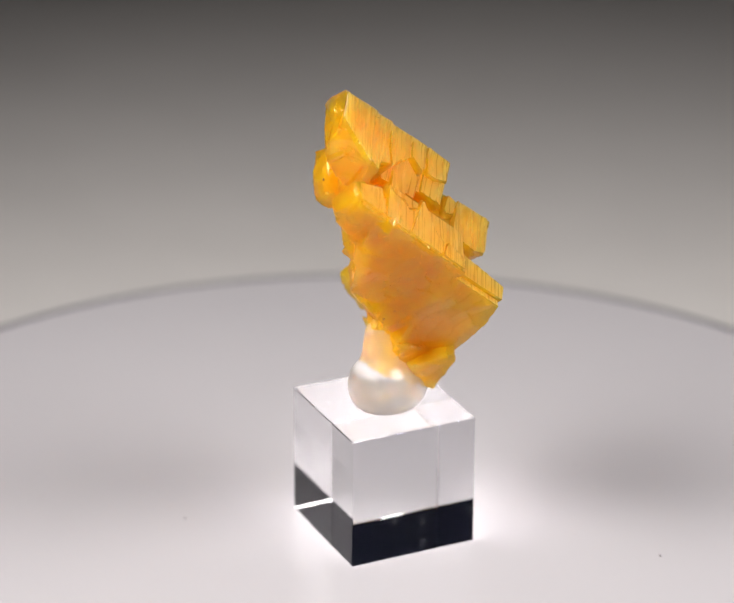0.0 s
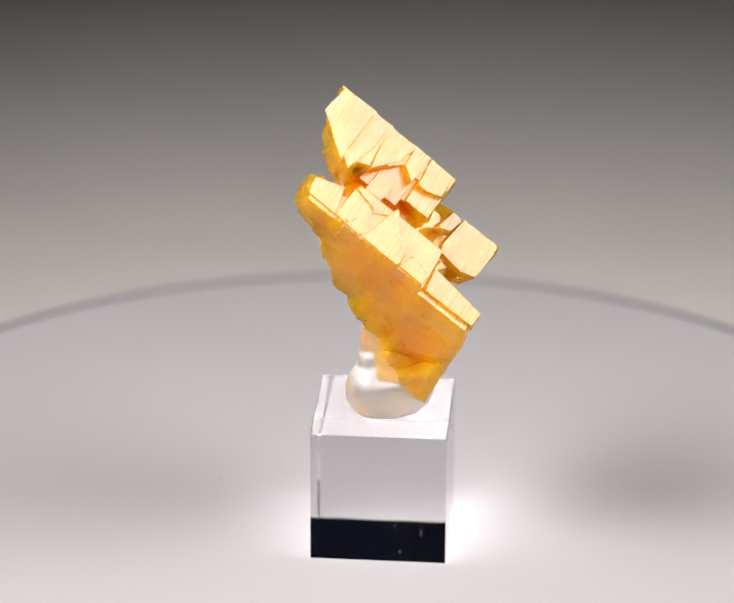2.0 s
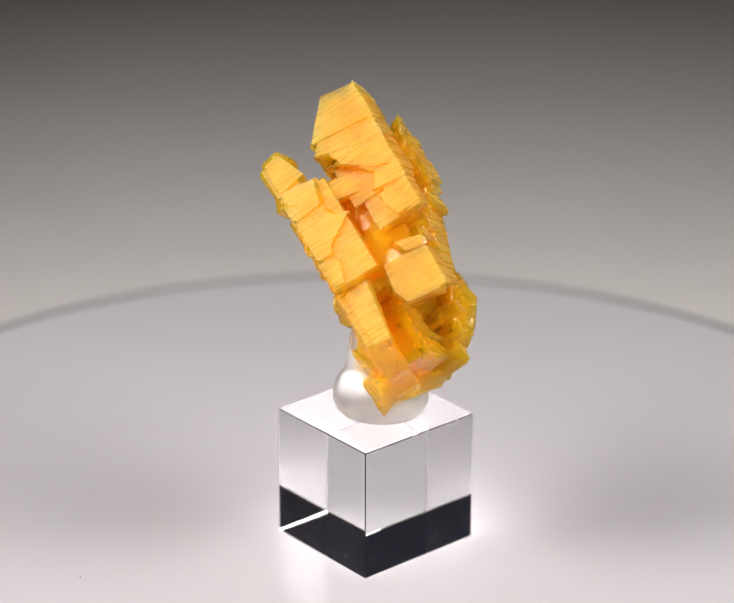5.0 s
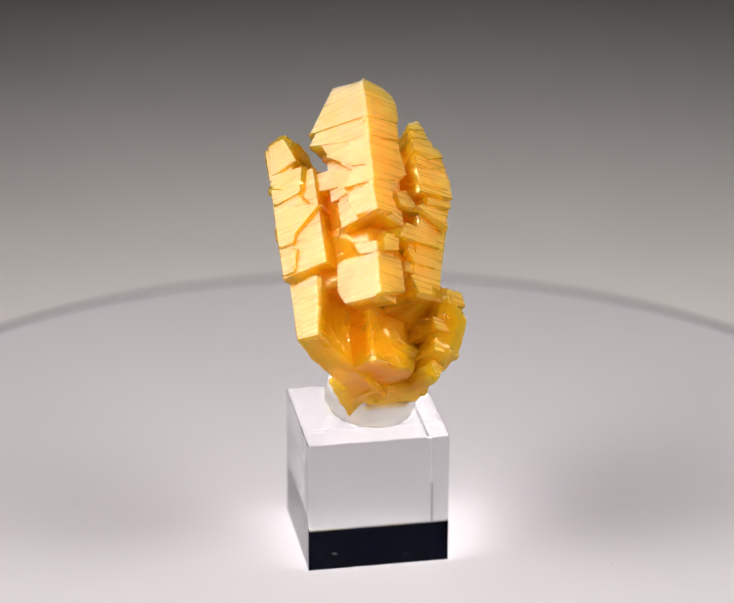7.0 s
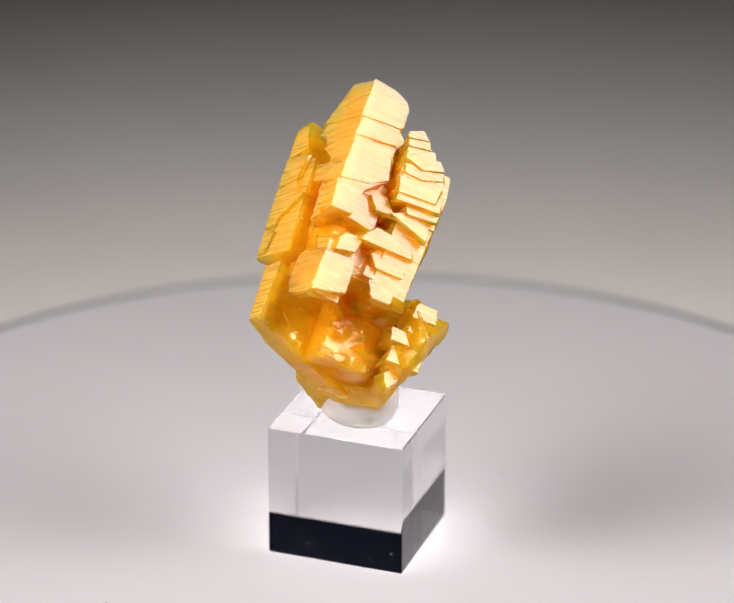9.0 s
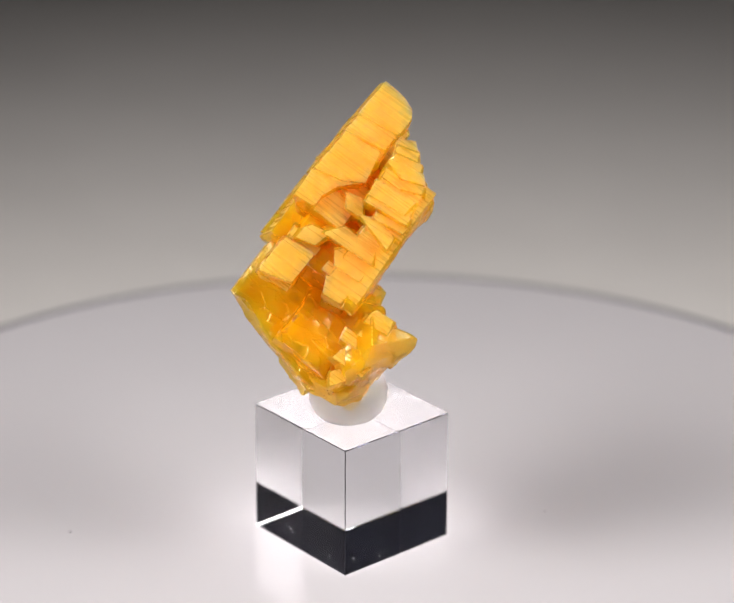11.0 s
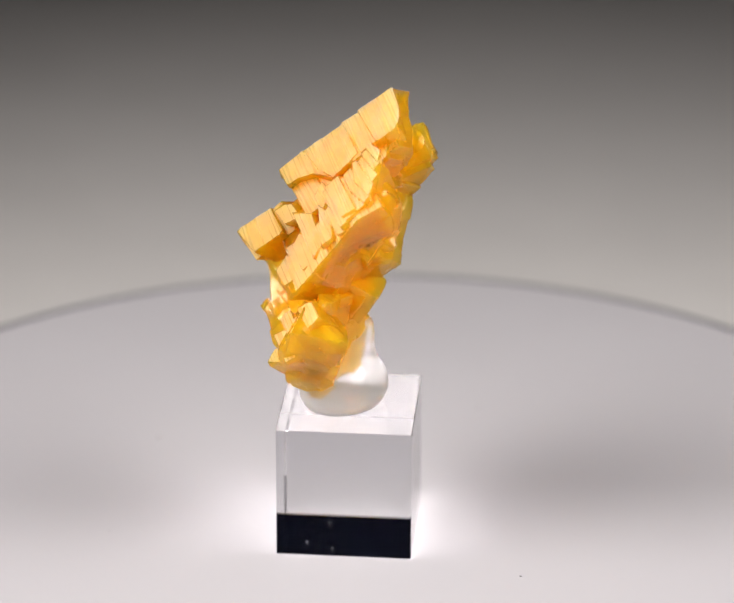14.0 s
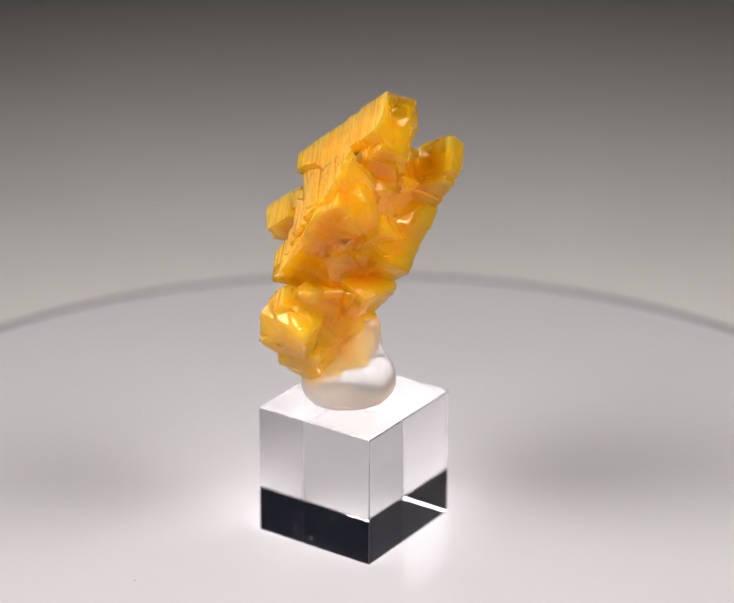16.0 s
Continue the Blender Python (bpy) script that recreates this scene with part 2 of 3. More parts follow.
def cloudy_core(crystal):
    """An added inner body under a crystal's clear skin; its bright orange stands in for light glowing through the
    amber.
    """
    rough = bpy.data.objects.new("heart", crystal.data.copy())
    scene.collection.objects.link(rough)
    for step in range(2):
        fuse = rough.modifiers.new("fuse", "REMESH")
        fuse.mode, fuse.voxel_size, fuse.use_smooth_shade = "VOXEL", 0.4 * MM, True
        if step == 0:
            sink = rough.modifiers.new("sink", "DISPLACE")
            sink.mid_level, sink.strength = 0.0, -1.6 * MM
    graph = bpy.context.evaluated_depsgraph_get()
    me = bpy.data.meshes.new_from_object(rough.evaluated_get(graph))
    bpy.data.objects.remove(rough)
    bm = bmesh.new()
    bm.from_mesh(me)
    unseen, islands = set(bm.verts), []
    while unseen:
        island, front = set(), [unseen.pop()]
        while front:
            v = front.pop()
            island.add(v)
            for e in v.link_edges:
                w = e.other_vert(v)
                if w in unseen:
                    unseen.remove(w)
                    front.append(w)
        islands.append(island)
    largest = max(len(island) for island in islands)
    bmesh.ops.delete(bm, geom=[v for island in islands if len(island) < largest * 0.15 for v in island], context="VERTS")
    # cut away what a thin place has let through the skin
    skin = BVHTree.FromPolygons([v.co for v in crystal.data.vertices], [p.vertices[:] for p in crystal.data.polygons])
    upward, outside = Vector((0.013, 0.021, 1.0)).normalized(), []
    for v in bm.verts:
        start, crossings = v.co.copy(), 0
        while crossings < 40:
            place, normal, index, gap = skin.ray_cast(start, upward)
            if place is None:
                break
            crossings += 1
            start = place + upward * 1e-6
        if crossings % 2 == 0:
            outside.append(v)
    bmesh.ops.delete(bm, geom=outside, context="VERTS")
    bm.to_mesh(me)
    bm.free()
    me.materials.clear()
    me.materials.append(MAT_GLOW_CORE)
    me.name = "cloudy_core"
    heart = new("cloudy_core", me)
    heart.parent = crystal
    return tagged(heart, "added orange inner body standing in for the amber's inner glow")


def grow_together(name, label, breakage, face_levels, fineness):
    """Unite the blocks gathered so far into one solid crystal under the specimen."""
    first, rest = PIECES[0], PIECES[1:]
    group = bpy.data.collections.new("blocks")
    scene.collection.children.link(group)
    scene.collection.objects.link(first)
    for ob in rest:
        group.objects.link(ob)
    mod = first.modifiers.new("union", "BOOLEAN")
    mod.operation, mod.operand_type, mod.collection, mod.solver = "UNION", "COLLECTION", group, "EXACT"
    mod.material_mode = "TRANSFER"
    fuse = first.modifiers.new("fuse", "REMESH")
    fuse.mode, fuse.octree_depth, fuse.scale, fuse.sharpness, fuse.use_remove_disconnected = "SHARP", fineness, 0.95, 1.0, True
    graph = bpy.context.evaluated_depsgraph_get()
    me = bpy.data.meshes.new_from_object(first.evaluated_get(graph))
    me.name = name
    weather(me, breakage, face_levels)
    me.shade_smooth()
    me.set_sharp_from_angle(angle=radians(18))
    corners = [(0.0, 0.0, 0.0)] * len(me.loops)
    for p in me.polygons:
        if p.material_index == 0:
            plane = tuple(max(NORMAL.values(), key=p.normal.dot))
            for k in p.loop_indices:
                corners[k] = plane
    me.normals_split_custom_set(corners)
    for ob in PIECES:
        bpy.data.objects.remove(ob)
    bpy.data.collections.remove(group)
    PIECES.clear()
    made = new(name, me)
    made.parent = specimen
    cloudy_core(made)
    return tagged(made, label)


def on_face(kind, level, s, u):
    """The point at s along the ridge and u across, on the prism face of that kind at that level (mm)."""
    rise = (level + SLOPE[kind] * u) / 0.7847
    return GROW * s + RISE * rise + Vector((u, 0, 0))


def solid_between(top, bottom, bevel):
    bm = bmesh.new()
    a = [bm.verts.new(v * MM) for v in top]
    b = [bm.verts.new(v * MM) for v in bottom]
    bm.faces.new(a)
    bm.faces.new(b[::-1])
    for k in range(len(a)):
        l = (k + 1) % len(a)
        bm.faces.new((a[k], b[k], b[l], a[l]))
    bmesh.ops.recalc_face_normals(bm, faces=bm.faces[:])
    if bevel:
        bmesh.ops.bevel(bm, geom=bm.edges[:], offset=bevel * MM, segments=1, affect="EDGES")
    return bm


def slice_off(bm, n, p):
    """Cut away what lies beyond the plane and close the cut."""
    got = bmesh.ops.bisect_plane(bm, geom=bm.verts[:] + bm.edges[:] + bm.faces[:], plane_co=p, plane_no=n, clear_outer=True)
    edges = [e for e in got["geom_cut"] if isinstance(e, bmesh.types.BMEdge)]
    if len(edges) > 2:
        bmesh.ops.contextual_create(bm, geom=edges)


def plate(kind, level, outline, depth, taper=0.9, bevel=0.14, mat=MAT_CRYSTAL, name="crystal_plate", slide=0.0, jitter=1.0):
    """One growth plate: an outline of (s, u) on a prism face, sunk to a depth along the face's normal; slide shifts the sunk end down the ridge."""
    middle = sum(s for s, u in outline) / len(outline)
    top = [on_face(kind, level, s + (0.2 if s > middle else -0.2), u) for s, u in outline]
    mid = sum(top, Vector()) / len(top)
    bottom = [mid + (v - mid) * taper - NORMAL[kind] * depth + GROW * slide for v in top]
    rnd = random.Random(int(level * 131 + top[0].x * 977 + top[0].z * 313))
    top = [v + Vector((rnd.uniform(-.2, .2), rnd.uniform(-.2, .2), rnd.uniform(-.2, .2))) * jitter for v in top]
    top = [v - NORMAL[kind] * NORMAL[kind].dot(v - mid) for v in top]
    bm = solid_between(top, bottom, 0)
    span = max((v - mid).length for v in top)
    for v in top:
        if rnd.random() < 0.4:
            n = ((v - mid).normalized() + NORMAL[kind] * rnd.uniform(0.2, 1.2)
                 + Vector((rnd.uniform(-.5, .5), rnd.uniform(-.5, .5), rnd.uniform(-.5, .5)))).normalized()
            slice_off(bm, n, (v - n * min(0.09 * span, rnd.uniform(0.15, 0.55))) * MM)
    bmesh.ops.bevel(bm, geom=bm.edges[:], offset=rnd.uniform(0.05, bevel) * MM, segments=1, affect="EDGES")
    bmesh.ops.recalc_face_normals(bm, faces=bm.faces[:])
    for f in bm.faces:
        f.material_index = 0 if f.normal.dot(NORMAL[kind]) > 0.55 else 1
    return piece(bm, (mat, MAT_CORE))


def flank(side, offset, outline, depth, bevel=0.2, taper=0.96):
    """A broad side wall of a wing: an outline of (s, level) on the plane at right angles to the prism face."""
    n = NORMAL[side]
    out = Vector((0.785 if side == 2 else -0.785, 0, 0)) - RISE * 0.62
    top = [GROW * s + n * level + out * offset for s, level in outline]
    mid = sum(top, Vector()) / len(top)
    bottom = [mid + (v - mid) * taper - out * depth for v in top]
    bm = solid_between(top, bottom, bevel)
    for f in bm.faces:
        f.material_index = 1
    return piece(bm, BODY)


def polytope(planes, cuts, mat, size=60.0, centre=(0, -4, 50), seed=0):
    """A convex body cut out of a cube by planes (normal, point on it); cuts chips at random corners."""
    rnd = random.Random(seed)
    bm = bmesh.new()
    bmesh.ops.create_cube(bm, size=size * MM, matrix=Matrix.Translation(Vector(centre) * MM))
    todo = [(Vector(n).normalized(), Vector(p) * MM) for n, p in planes]

    for n, p in todo:
        slice_off(bm, n, p)
    for k in range(cuts):
        mid = sum((v.co for v in bm.verts), Vector()) / len(bm.verts)
        v = rnd.choice(bm.verts[:]).co.copy()
        n = (v - mid).normalized() + Vector((rnd.uniform(-.5, .5), rnd.uniform(-.5, .5), rnd.uniform(-.5, .5)))
        n.normalize()
        slice_off(bm, n, v - n * rnd.uniform(0.04, 0.12) * (v - mid).length)
    bmesh.ops.bevel(bm, geom=bm.edges[:], offset=0.12 * MM, segments=1, affect="EDGES")
    for f in bm.faces:
        f.material_index = 1
    return piece(bm, mat)


def knob(where, radii, turn):
    """A rounded lump where a crystal's end is worn or broken: radii in mm, turn in degrees."""
    bm = bmesh.new()
    m = Matrix.LocRotScale(Vector(where) * MM, Euler([radians(a) for a in turn]), Vector(radii) * MM)
    bmesh.ops.create_icosphere(bm, subdivisions=3, radius=1.0, matrix=m)
    return piece(bm, BODY)


def shard(where, size, turn, seed, mat=BODY, cuts=5):
    """A small broken block with chipped corners: size in mm, turn in degrees."""
    rot = Euler([radians(a) for a in turn]).to_matrix()
    c = Vector(where)
    planes = []
    for axis in range(3):
        for sign in (-1, 1):
            n = rot @ Vector([sign if k == axis else 0 for k in range(3)])
            planes.append((n, c + n * size[axis] / 2))
    return polytope(planes, cuts, mat, 40, where, seed)


# Acrylic cube
bm = bmesh.new()
box_mesh(bm, -13.33 * MM, 12.23 * MM, -15.36 * MM, 9.08 * MM, 0.04 * MM, 25.0 * MM)
bmesh.ops.bevel(bm, geom=bm.edges[:], offset=0.12 * MM, segments=1, affect="EDGES")
cube = part("acrylic_cube", bm, MAT_ACRYLIC, specimen, "polished clear acrylic cube")
cube.visible_shadow = False

# Adhesive: a clear dome that climbs the back of the crystal
bm = bmesh.new()
rings = []
levels = [(25.02, 6.6, -0.2, -4.2), (25.5, 7.4, -0.2, -4.2), (26.6, 8.2, -0.2, -4.2), (28.2, 8.7, -0.2, -4.2), (29.8, 8.5, -0.2, -4.1), (31.3, 7.8, -0.4, -3.9),
          (32.6, 6.7, -0.6, -3.6), (33.8, 5.3, -0.8, -3.1), (35.6, 4.3, -1.0, -2.6), (38.0, 3.7, -1.3, -2.2), (40.0, 3.0, -1.5, -1.7), (41.0, 2.4, -1.6, -1.5), (41.6, 1.0, -1.6, -1.5)]
for z, rad, cu, cv in levels:
    ring = []
    for k in range(40):
        a = 2 * math.pi * k / 40
        # wider along one diagonal of the cube than along the other
        p, q = 1.01 * rad * math.cos(a), 0.83 * rad * math.sin(a)
        ring.append(bm.verts.new(Vector((cu + 0.7071 * (p + q), cv - 0.7071 * (p - q), z)) * MM))
    rings.append(ring)
for a, b in zip(rings, rings[1:]):
    for k in range(40):
        l = (k + 1) % 40
        bm.faces.new((a[k], a[l], b[l], b[k]))
bm.faces.new(rings[0][::-1])
bm.faces.new(rings[-1])
dome = part("adhesive_dome", bm, MAT_SILICONE, specimen, "clear silicone adhesive dome", True)

dome.visible_shadow = False

# Dust caught under the cube
rnd = random.Random(31)
for k in range(5):
    bm = bmesh.new()
    size = rnd.uniform(0.06, 0.14) * MM
    spot = Vector((rnd.uniform(-12.6, 11.5), rnd.uniform(-14.7, 8.4), 0.32)) * MM
    bmesh.ops.create_icosphere(bm, subdivisions=1, radius=size, matrix=Matrix.Translation(spot))
    for v in bm.verts:
        v.co += Vector((rnd.uniform(-1, 1), rnd.uniform(-1, 1), rnd.uniform(-0.3, 0.3))) * size * 0.5
    part("dust_speck", bm, MAT_LINT, specimen, "tiny pale speck inside the cube's base")

# Core of the cluster
BACK = ((0.05, 0.955, -0.30), (0, 4.6, 65))
LEFT = (-0.785, -0.62 * RISE.y, -0.62 * RISE.z)
RIGHT = (0.785, -0.62 * RISE.y, -0.62 * RISE.z)


def at_level(n, level):
    n = Vector(n).normalized()
    return tuple(n), tuple(n * level)


# Central column: paired faces meeting in a ridge
plate(1, 50.3, [(-58.3, -5.1), (-57.6, -0.2), (-50.9, -0.5), (-51.8, -9.6)], 10, slide=6.5)
plate(1, 50.1, [(-51.4, -8.8), (-50.6, -0.4), (-47.3, -0.6), (-48.0, -4.6), (-49.4, -9.9)], 10, slide=4)
plate(1, 50.3, [(-47.7, -9.9), (-47.0, -4.8), (-46.6, -0.6), (-41.6, -0.9), (-42.8, -3.9), (-45.9, -7.7)], 12)
plate(1, 50.5, [(-41.2, -0.9), (-38.3, -1.1), (-39.1, -5.9), (-41.2, -4.3)], 10)
plate(1, 50.5, [(-37.6, -1.2), (-32.5, -1.2), (-32.8, -4.3), (-35.2, -5.2), (-37.5, -5.2)], 10)
plate(2, 50.1, [(-58.0, 0.0), (-50.9, -0.3), (-51.6, 6.0), (-56.2, 6.0), (-57.6, 3.6)], 10, slide=6.5)
plate(2, 49.9, [(-50.6, -0.4), (-47.2, -0.5), (-48.2, 5.4), (-51.2, 5.7)], 10, slide=4)
plate(2, 49.7, [(-46.8, -0.6), (-38.3, -1.0), (-39.5, 3.4), (-41.5, 6.0), (-47.0, 5.1)], 11)
plate(2, 49.5, [(-37.7, -1.2), (-32.5, -1.2), (-32.8, 2.2), (-37.2, 2.2)], 9)
plate(1, 50.0, [(-57.0, -4.8), (-56.6, -0.5), (-33.4, -1.2), (-33.8, -4.4), (-42.0, -4.0), (-46.0, -7.2), (-51.5, -9.0)], 9, slide=2)
plate(2, 49.45, [(-56.6, -0.4), (-33.4, -1.2), (-33.8, 1.8), (-38.5, 3.0), (-41.0, 5.4), (-51.0, 5.4), (-56.0, 5.4)], 9, slide=2)

# Left wing
plate(1, 49.6, [(-52.4, -16.2), (-52.8, -13.8), (-47.0, -11.9), (-41.0, -11.6), (-37.6, -10.6), (-34.0, -14.2), (-28.0, -15.2), (-28.2, -16.6)], 8)
plate(1, 49.8, [(-53.3, -16.5), (-53.7, -13.9), (-48.0, -12.0), (-47.2, -12.7), (-47.6, -16.6)], 7)
plate(1, 50.0, [(-46.9, -16.7), (-46.2, -11.1), (-42.2, -12.1), (-41.4, -16.9)], 9)
plate(1, 48.5, [(-42.3, -12.5), (-44.7, -10.1), (-43.8, -3.6), (-40.6, -5.4)], 9)
plate(1, 50.0, [(-40.6, -16.7), (-38.1, -9.5), (-34.6, -14.1), (-32.7, -14.8), (-33.0, -16.9)], 14)
plate(1, 50.0, [(-32.4, -16.7), (-31.2, -14.1), (-27.4, -15.2), (-27.8, -16.9)], 16)
plate(1, 48.0, [(-26.2, -15.0), (-26.1, -11.4), (-15.6, -12.4), (-15.6, -15.0)], 16)
flank(1, -17.5, [(-52.5, 46.2), (-52.8, 49.4), (-46.5, 49.4), (-46.5, 45.4)], 5)
flank(1, -17.6, [(-46.4, 49.6), (-26.8, 49.6), (-26.6, 31), (-29, 31.7), (-33.8, 31.1), (-36.8, 30.6), (-39.8, 35.2), (-43.7, 39.6), (-46.4, 45)], 9)
flank(1, -17.5, [(-26.9, 47.4), (-15.8, 47.4), (-11.8, 36), (-10.6, 30), (-10.0, 26), (-13, 24), (-20, 24.4), (-22.4, 24.9), (-26, 26.2), (-27.5, 31)], 4.5)
knob((-12.6, 7.7, 70.0), (2.7, 2.5, 3.5), (20, 0, 0))

# Right wing: a flight of steps
plate(2, 50.6, [(-50.4, 7.9), (-51.2, 9.6), (-45.0, 14.0), (-39.2, 14.4), (-38.8, 8.2)], 8, slide=2)
plate(2, 51.7, [(-51.0, 7.6), (-52.2, 9.6), (-51.0, 10.8), (-49.9, 7.6)], 8, slide=4)
plate(2, 51.4, [(-49.8, 7.6), (-50.9, 10.9), (-49.6, 12.0), (-48.6, 7.6)], 9, slide=4)
plate(2, 51.1, [(-48.5, 7.7), (-49.5, 12.1), (-48.3, 13.0), (-47.3, 7.7)], 9, slide=4)
plate(2, 51.3, [(-47.0, 7.7), (-47.8, 13.0), (-46.6, 14.0), (-45.4, 10.4), (-45.3, 7.9)], 10, slide=3)
plate(2, 50.9, [(-45.2, 7.9), (-45.3, 10.4), (-46.5, 14.1), (-45.0, 14.6), (-43.8, 11.0), (-43.9, 8.0)], 10, slide=2)
plate(2, 51.0, [(-42.4, 8.0), (-43.0, 14.6), (-40.7, 14.8), (-39.8, 8.0)], 11)
plate(2, 50.6, [(-39.7, 8.0), (-40.6, 14.8), (-39.4, 14.9), (-38.4, 8.0)], 11)
plate(2, 49.6, [(-38.2, 9.5), (-39.0, 14.4), (-37.9, 14.4), (-37.0, 9.5)], 9)
plate(2, 48.9, [(-36.0, 7.4), (-37.6, 9.5), (-36.2, 13.2), (-34.2, 13.2)], 9)
plate(2, 46.8, [(-32.0, 1.8), (-33.6, 5.0), (-32.8, 12.0), (-31.0, 11.8), (-30.4, 2.8)], 9)
plate(2, 46.0, [(-28.6, -0.2), (-30.7, 1.1), (-30.7, 4.0), (-28.2, 3.1), (-27.1, -0.3)], 7)
plate(2, 45.3, [(-29.6, 4.6), (-30.5, 5.4), (-29.9, 10.6), (-27.3, 10.4), (-27.2, 6.2)], 9)
plate(2, 44.1, [(-25.0, 5.0), (-24.8, 9.4), (-22.4, 9.4), (-22.1, 6.4)], 8)
plate(2, 48.2, [(-38.2, 3.4), (-38.8, 5.8), (-36.6, 7.8), (-36.0, 4.6)], 8)
flank(2, -20.5, [(-47.4, 49.2), (-46.6, 45.2), (-43.6, 41.2), (-36.2, 42.8), (-36.6, 48.2), (-42.4, 50.2)], 7)
flank(2, -20.6, [(-36.8, 48.0), (-36.4, 42.4), (-30, 39.5), (-24, 38.6), (-22.3, 43.4), (-27.2, 44.8), (-31, 46.2)], 7)
knob((7.5, 3.2, 67.0), (3.8, 3.6, 5.2), (10, 20, 0))

# Body between the crystals
BACK_RIGHT = ((0.35, 0.88, -0.32), (8, -1.7, 58))
polytope([BACK, BACK_RIGHT, at_level(NORMAL[1], 45.8), at_level(NORMAL[2], 43.4), at_level(LEFT, -19), at_level(RIGHT, -20.8), at_level(GROW, -24.5), at_level(-GROW, 47)],
         3, BODY, 80, (0, -4, 52), 3)
polytope([BACK, BACK_RIGHT, at_level(NORMAL[1], 36.8), at_level(NORMAL[2], 34.5), at_level(LEFT, -18.8), at_level(RIGHT, -19.3), at_level(GROW, -12.5), ((0, 0.3, -1), (0, -8, 29))],
         3, BODY, 80, (0, -4, 52), 4)
polytope([((0, -1, -0.15), (0, -13.3, 33)), ((0.06, -0.35, 1), (0, -13, 35.0)), ((0, -0.5, -0.87), (0, -13, 31)), ((-0.9, 0, -0.45), (-3.5, -13, 33)), ((0.85, 0, -0.5), (8.5, -13, 34)), ((0, 1, -0.2), (0, -5, 32))],
         6, BODY, 50, (1, -10, 33), 12)
polytope([((-0.9, 0.25, -0.35), (-6.8, -11, 32)), ((0.75, 0, -0.65), (-2.5, -10, 31)), ((0, -0.9, -0.42), (-5, -13.6, 34)), ((-0.1, 0.9, -0.3), (-5, -8, 29)), ((0, 0, -1), (0, 0, 25.6)), ((-0.3, 0.5, 0.8), (-5, -10, 36)), ((1, 0, 0), (-1.5, 0, 30)), ((0, 0, 1), (0, 0, 37)), ((0, -1, 0), (0, -14, 30))],
         4, BODY, 40, (-5, -10, 32), 13)
polytope([((0.15, -0.97, 0.1), (8, -8.5, 45)), ((0, 1, -0.2), (8, -3, 45)), ((0.9, 0, -0.3), (11.3, -6, 46)), ((-1, 0, 0), (2, 0, 45)), ((0, 0.3, 1), (8, -6, 49.5)), ((0, 0, -1), (0, 0, 33)), ((0.5, 0.86, -0.1), (8, -5.2, 42))],
         4, BODY, 50, (7, -6, 43), 15)
# Small growth steps in the hollows
rnd = random.Random(8)
for kind, level, s0, s1, u0, u1, count in ((1, 45.8, -45, -26, -12.5, -4, 3), (2, 43.4, -40, -25, 1, 9.5, 5)):
    for k in range(count):
        a, u, ls, lu = rnd.uniform(s0, s1), rnd.uniform(u0, u1), rnd.uniform(0.7, 1.4), rnd.uniform(1.6, 3.4)
        plate(kind, level + rnd.uniform(0.2, 0.8), [(a - ls, u - lu), (a - ls * rnd.uniform(0.6, 1.2), u + lu), (a + ls, u + lu * rnd.uniform(0.5, 1)), (a + ls * rnd.uniform(0.7, 1.2), u - lu)], 3.0, name="crystal_step")
# Broken blocks on the back, turned with the crystal's axes
rnd = random.Random(21)
lattice = Matrix((Vector((1, 0, 0)), GROW, RISE)).transposed().to_euler()
for k in range(9):
    z = rnd.uniform(43, 67)
    half = 4.0 + (z - 42) * 0.33
    u = rnd.uniform(-half, half * 0.3) - 0.5
    v = 4.6 + (z - 65) * 0.314 - 0.05 * u
    sz = rnd.uniform(6.0, 10.0)
    shard((u, v - 0.36 * sz, z), (sz * rnd.uniform(0.8, 1.5), sz * rnd.uniform(0.6, 1.2), sz * 0.75),
          [math.degrees(lattice[0]) + rnd.uniform(-6, 6), math.degrees(lattice[1]) + rnd.choice((-38, 38, 0)), math.degrees(lattice[2]) + rnd.uniform(-8, 8)],
          100 + k, BODY, 12)
polytope([((-11, 0, -4), (-5, 0, 38)), ((11, 0, -2), (7, 0, 38)), ((0, 11, -2), (0, -1.2, 38)), ((0, -11, -4), (0, -13, 38)), ((0, 0, 1), (0, 0, 43)), ((0, 0, -1), (0, 0, 30.5)), ((0.5, 0.86, -0.1), (5, -3.7, 40))],
         6, BODY, 60, (1, -8, 35), 17)
grow_together("main_crystal", "amber crystal with three stepped ridges grown together", 1.0, (46.7, 43.9), 8)

# Middle block and the steps behind it
plate(1, 47.2, [(-27.4, -7.9), (-26.2, -1.4), (-18.6, -1.8), (-19.6, -7.6), (-22.3, -8.3)], 6)
plate(2, 45.5, [(-26.2, -1.4), (-26.6, 3.4), (-20.2, 3.2), (-18.6, -1.8)], 6)
plate(1, 48.0, [(-32.8, -10.0), (-32.2, -4.6), (-30.6, -3.8), (-30.9, -9.3)], 6)
plate(1, 47.0, [(-30.0, -5.3), (-28.5, -1.2), (-26.7, -1.3), (-27.6, -4.4)], 6)
grow_together("middle_crystal", "short blocky amber crystal with a ridged face", 0.7, (44, 42), 6)

# Foot crystal
plate(2, 41.8, [(-22.4, 12.0), (-22.6, 15.6), (-20.6, 15.6), (-20.4, 11.8)], 8)
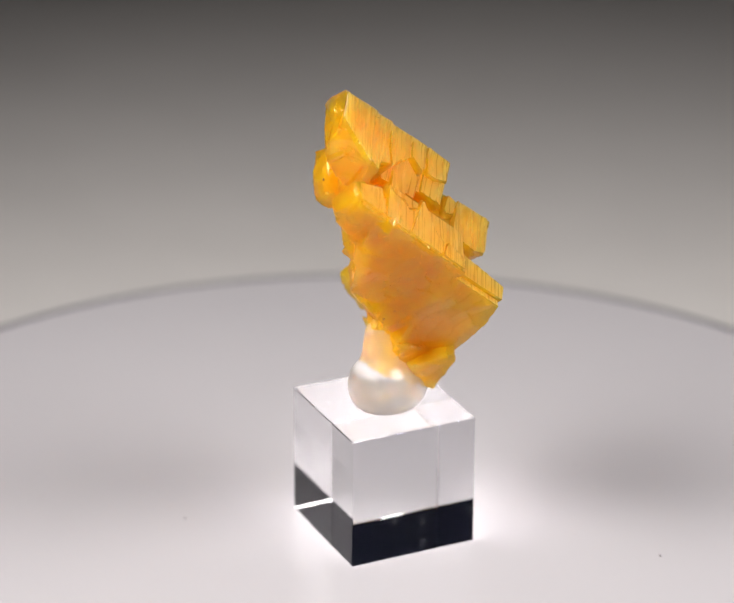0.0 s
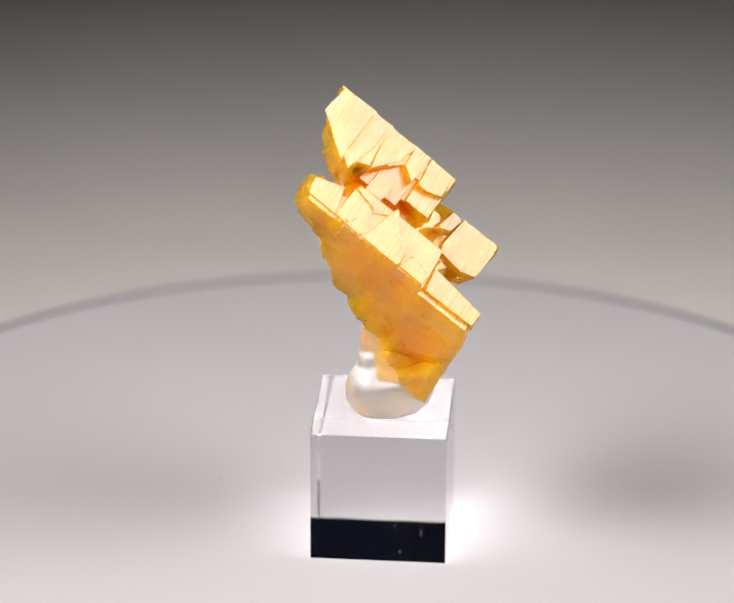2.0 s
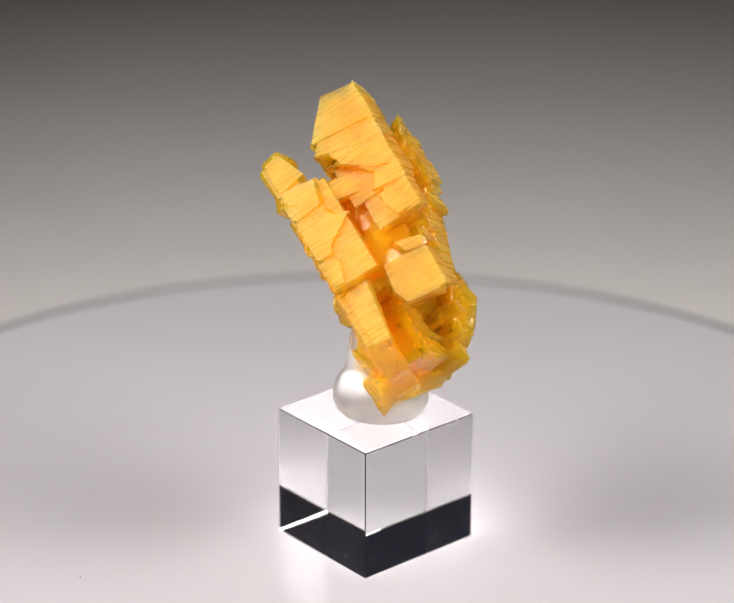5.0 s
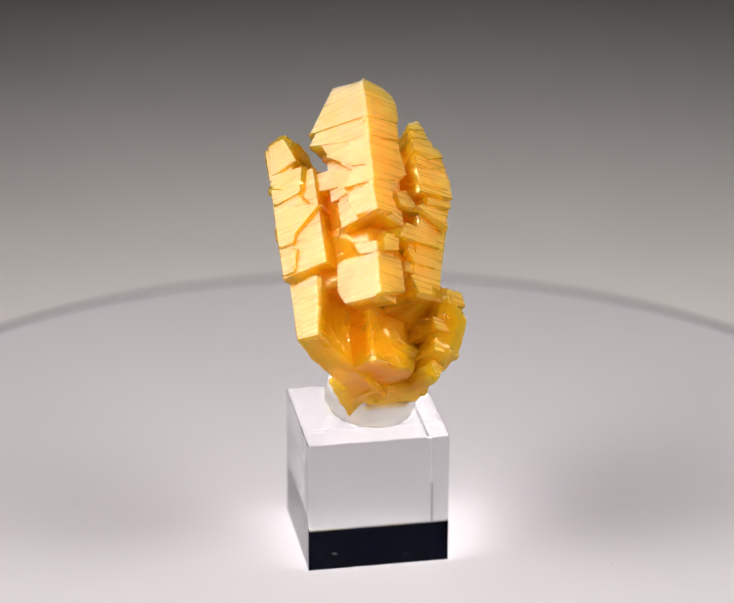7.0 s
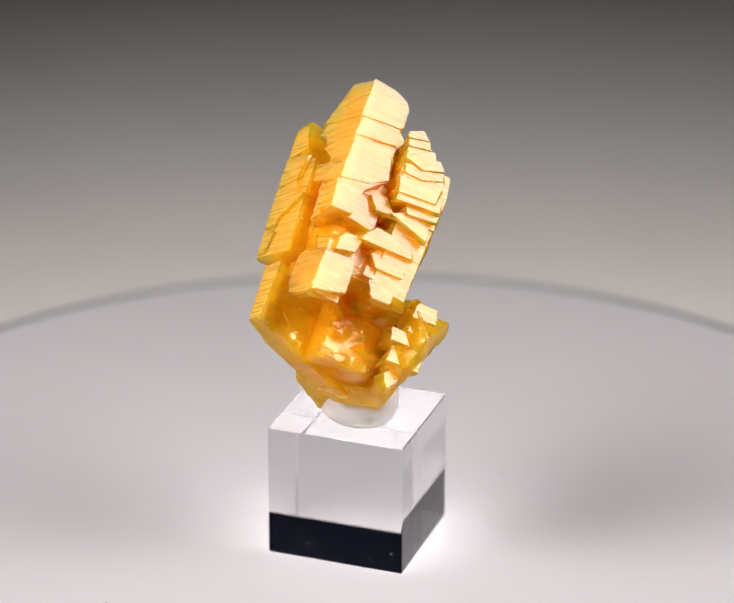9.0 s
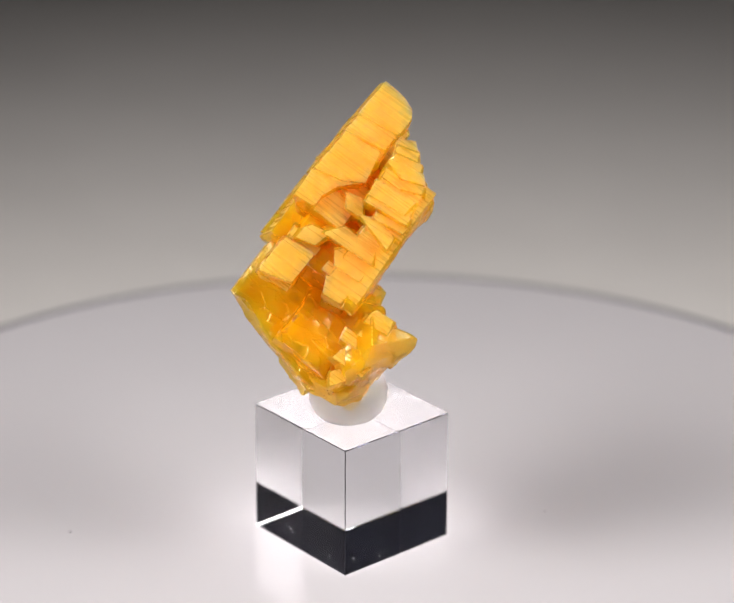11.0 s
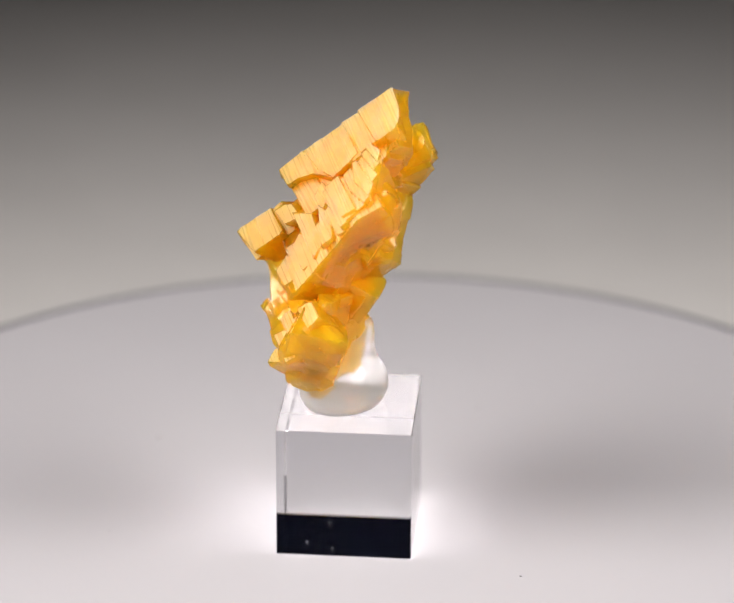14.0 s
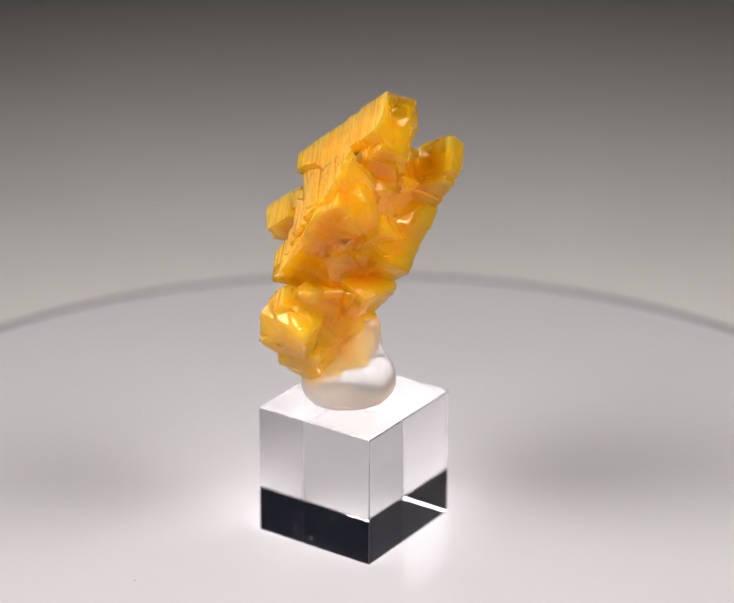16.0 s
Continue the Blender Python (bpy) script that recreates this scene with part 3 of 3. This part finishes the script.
plate(2, 39.2, [(-17.6, 9.6), (-18.0, 14.6), (-15.0, 14.2), (-14.8, 9.2)], 8)
plate(2, 43.0, [(-25.4, 12.6), (-25.6, 16.0), (-22.9, 16.2), (-22.5, 12.4)], 9)
plate(2, 41.0, [(-20.4, 9.4), (-20.0, 13.6), (-18.1, 13.6), (-18.0, 9.4)], 9)
plate(2, 37.0, [(-13.0, 8.4), (-18.9, 12.4), (-16.8, 13.2), (-10.7, 9.8)], 8)
plate(2, 37.0, [(-15.0, 0.2), (-15.6, 3.8), (-13.8, 3.8), (-13.2, 0.3)], 6)
polytope([((0.97, -0.05, -0.25), (17.0, -9, 50)), ((0.8, 0, -0.6), (13.5, -9, 40)), ((-0.95, 0, 0.3), (9, -9, 44)), ((0, -0.88, 0.47), (0, -14.2, 42)), ((0, 0.6, 0.8), (0, -8, 48.2)),
          ((0, -0.97, -0.24), (0, -15, 40)), ((0, -0.45, -0.9), (0, -13, 36.6)), ((0, 0.35, -0.94), (0, -6, 36.4)), ((0, 0.99, -0.14), (0, -2.8, 42))],
         16, BODY, 60, (11, -8, 42), 11)
grow_together("foot_crystal", "yellow stepped crystal at the foot of the cluster", 0.9, (30, 30), 6)


# Dark inclusions, set on the surface where a line from outside meets it: (point, direction outwards, size)
rnd = random.Random(5)
crystals = [ob for ob in specimen.children if ob.name.split(".")[0].endswith(("_crystal", "main_crystal"))]
trees = [BVHTree.FromPolygons([v.co for v in ob.data.vertices], [p.vertices[:] for p in ob.data.polygons]) for ob in crystals]
for where, outward, size in (
    ((-4.3, -3.4, 44.6), (-0.821, 0.400, 0.406), 0.40),
    ((-4.0, -1.4, 43.3), (-0.822, 0.397, 0.409), 0.45),
    ((-4.2, -1.1, 42.7), (-0.822, 0.396, 0.410), 0.35),
    ((-5.0, -0.5, 40.6), (-0.820, 0.395, 0.413), 0.35),
    ((7.2, 1.1, 65.1), (-0.841, 0.392, 0.371), 1.0),
    ((7.6, 1.5, 65.6), (-0.842, 0.392, 0.370), 0.8),
    ((6.8, 0.6, 64.7), (-0.841, 0.393, 0.372), 0.9),
    ((9.1, 4.3, 66.3), (-0.845, 0.387, 0.369), 0.5),
    ((7.1, 1.5, 64.4), (-0.841, 0.392, 0.372), 0.6),
    ((-1.8, -6.9, 43.1), (-0.895, -0.180, 0.409), 0.45),
    ((-0.1, -1.0, 49.4), (-0.897, -0.190, 0.398), 0.30),
    ((-0.5, -2.2, 47.9), (-0.897, -0.188, 0.401), 0.30)):
    outward = Vector(outward)
    start = Vector(where) * MM + outward * 0.06
    found = [tree.ray_cast(start, -outward, 0.12) for tree in trees]
    found = sorted((f for f in found if f[0]), key=lambda f: f[3])
    if not found or (found[0][0] - Vector(where) * MM).length > 7 * MM:
        continue
    bm = bmesh.new()
    bmesh.ops.create_icosphere(bm, subdivisions=1, radius=size * 0.5 * MM, matrix=Matrix.Translation(found[0][0]))
    for v in bm.verts:
        v.co += Vector((rnd.uniform(-1, 1), rnd.uniform(-1, 1), rnd.uniform(-1, 1))) * size * 0.15 * MM
    part("inclusion", bm, MAT_INCLUSION, specimen, "tiny dark brown inclusion")


def turned(t):
    return pose(0, 0, 0, 0, 0, 115.43 - 15.003 * t)


def motions():
    rows = [(k * 0.5, turned(k * 0.5)) for k in range(33)]
    walk(turntable, rows)
    walk(specimen, rows)


motions()
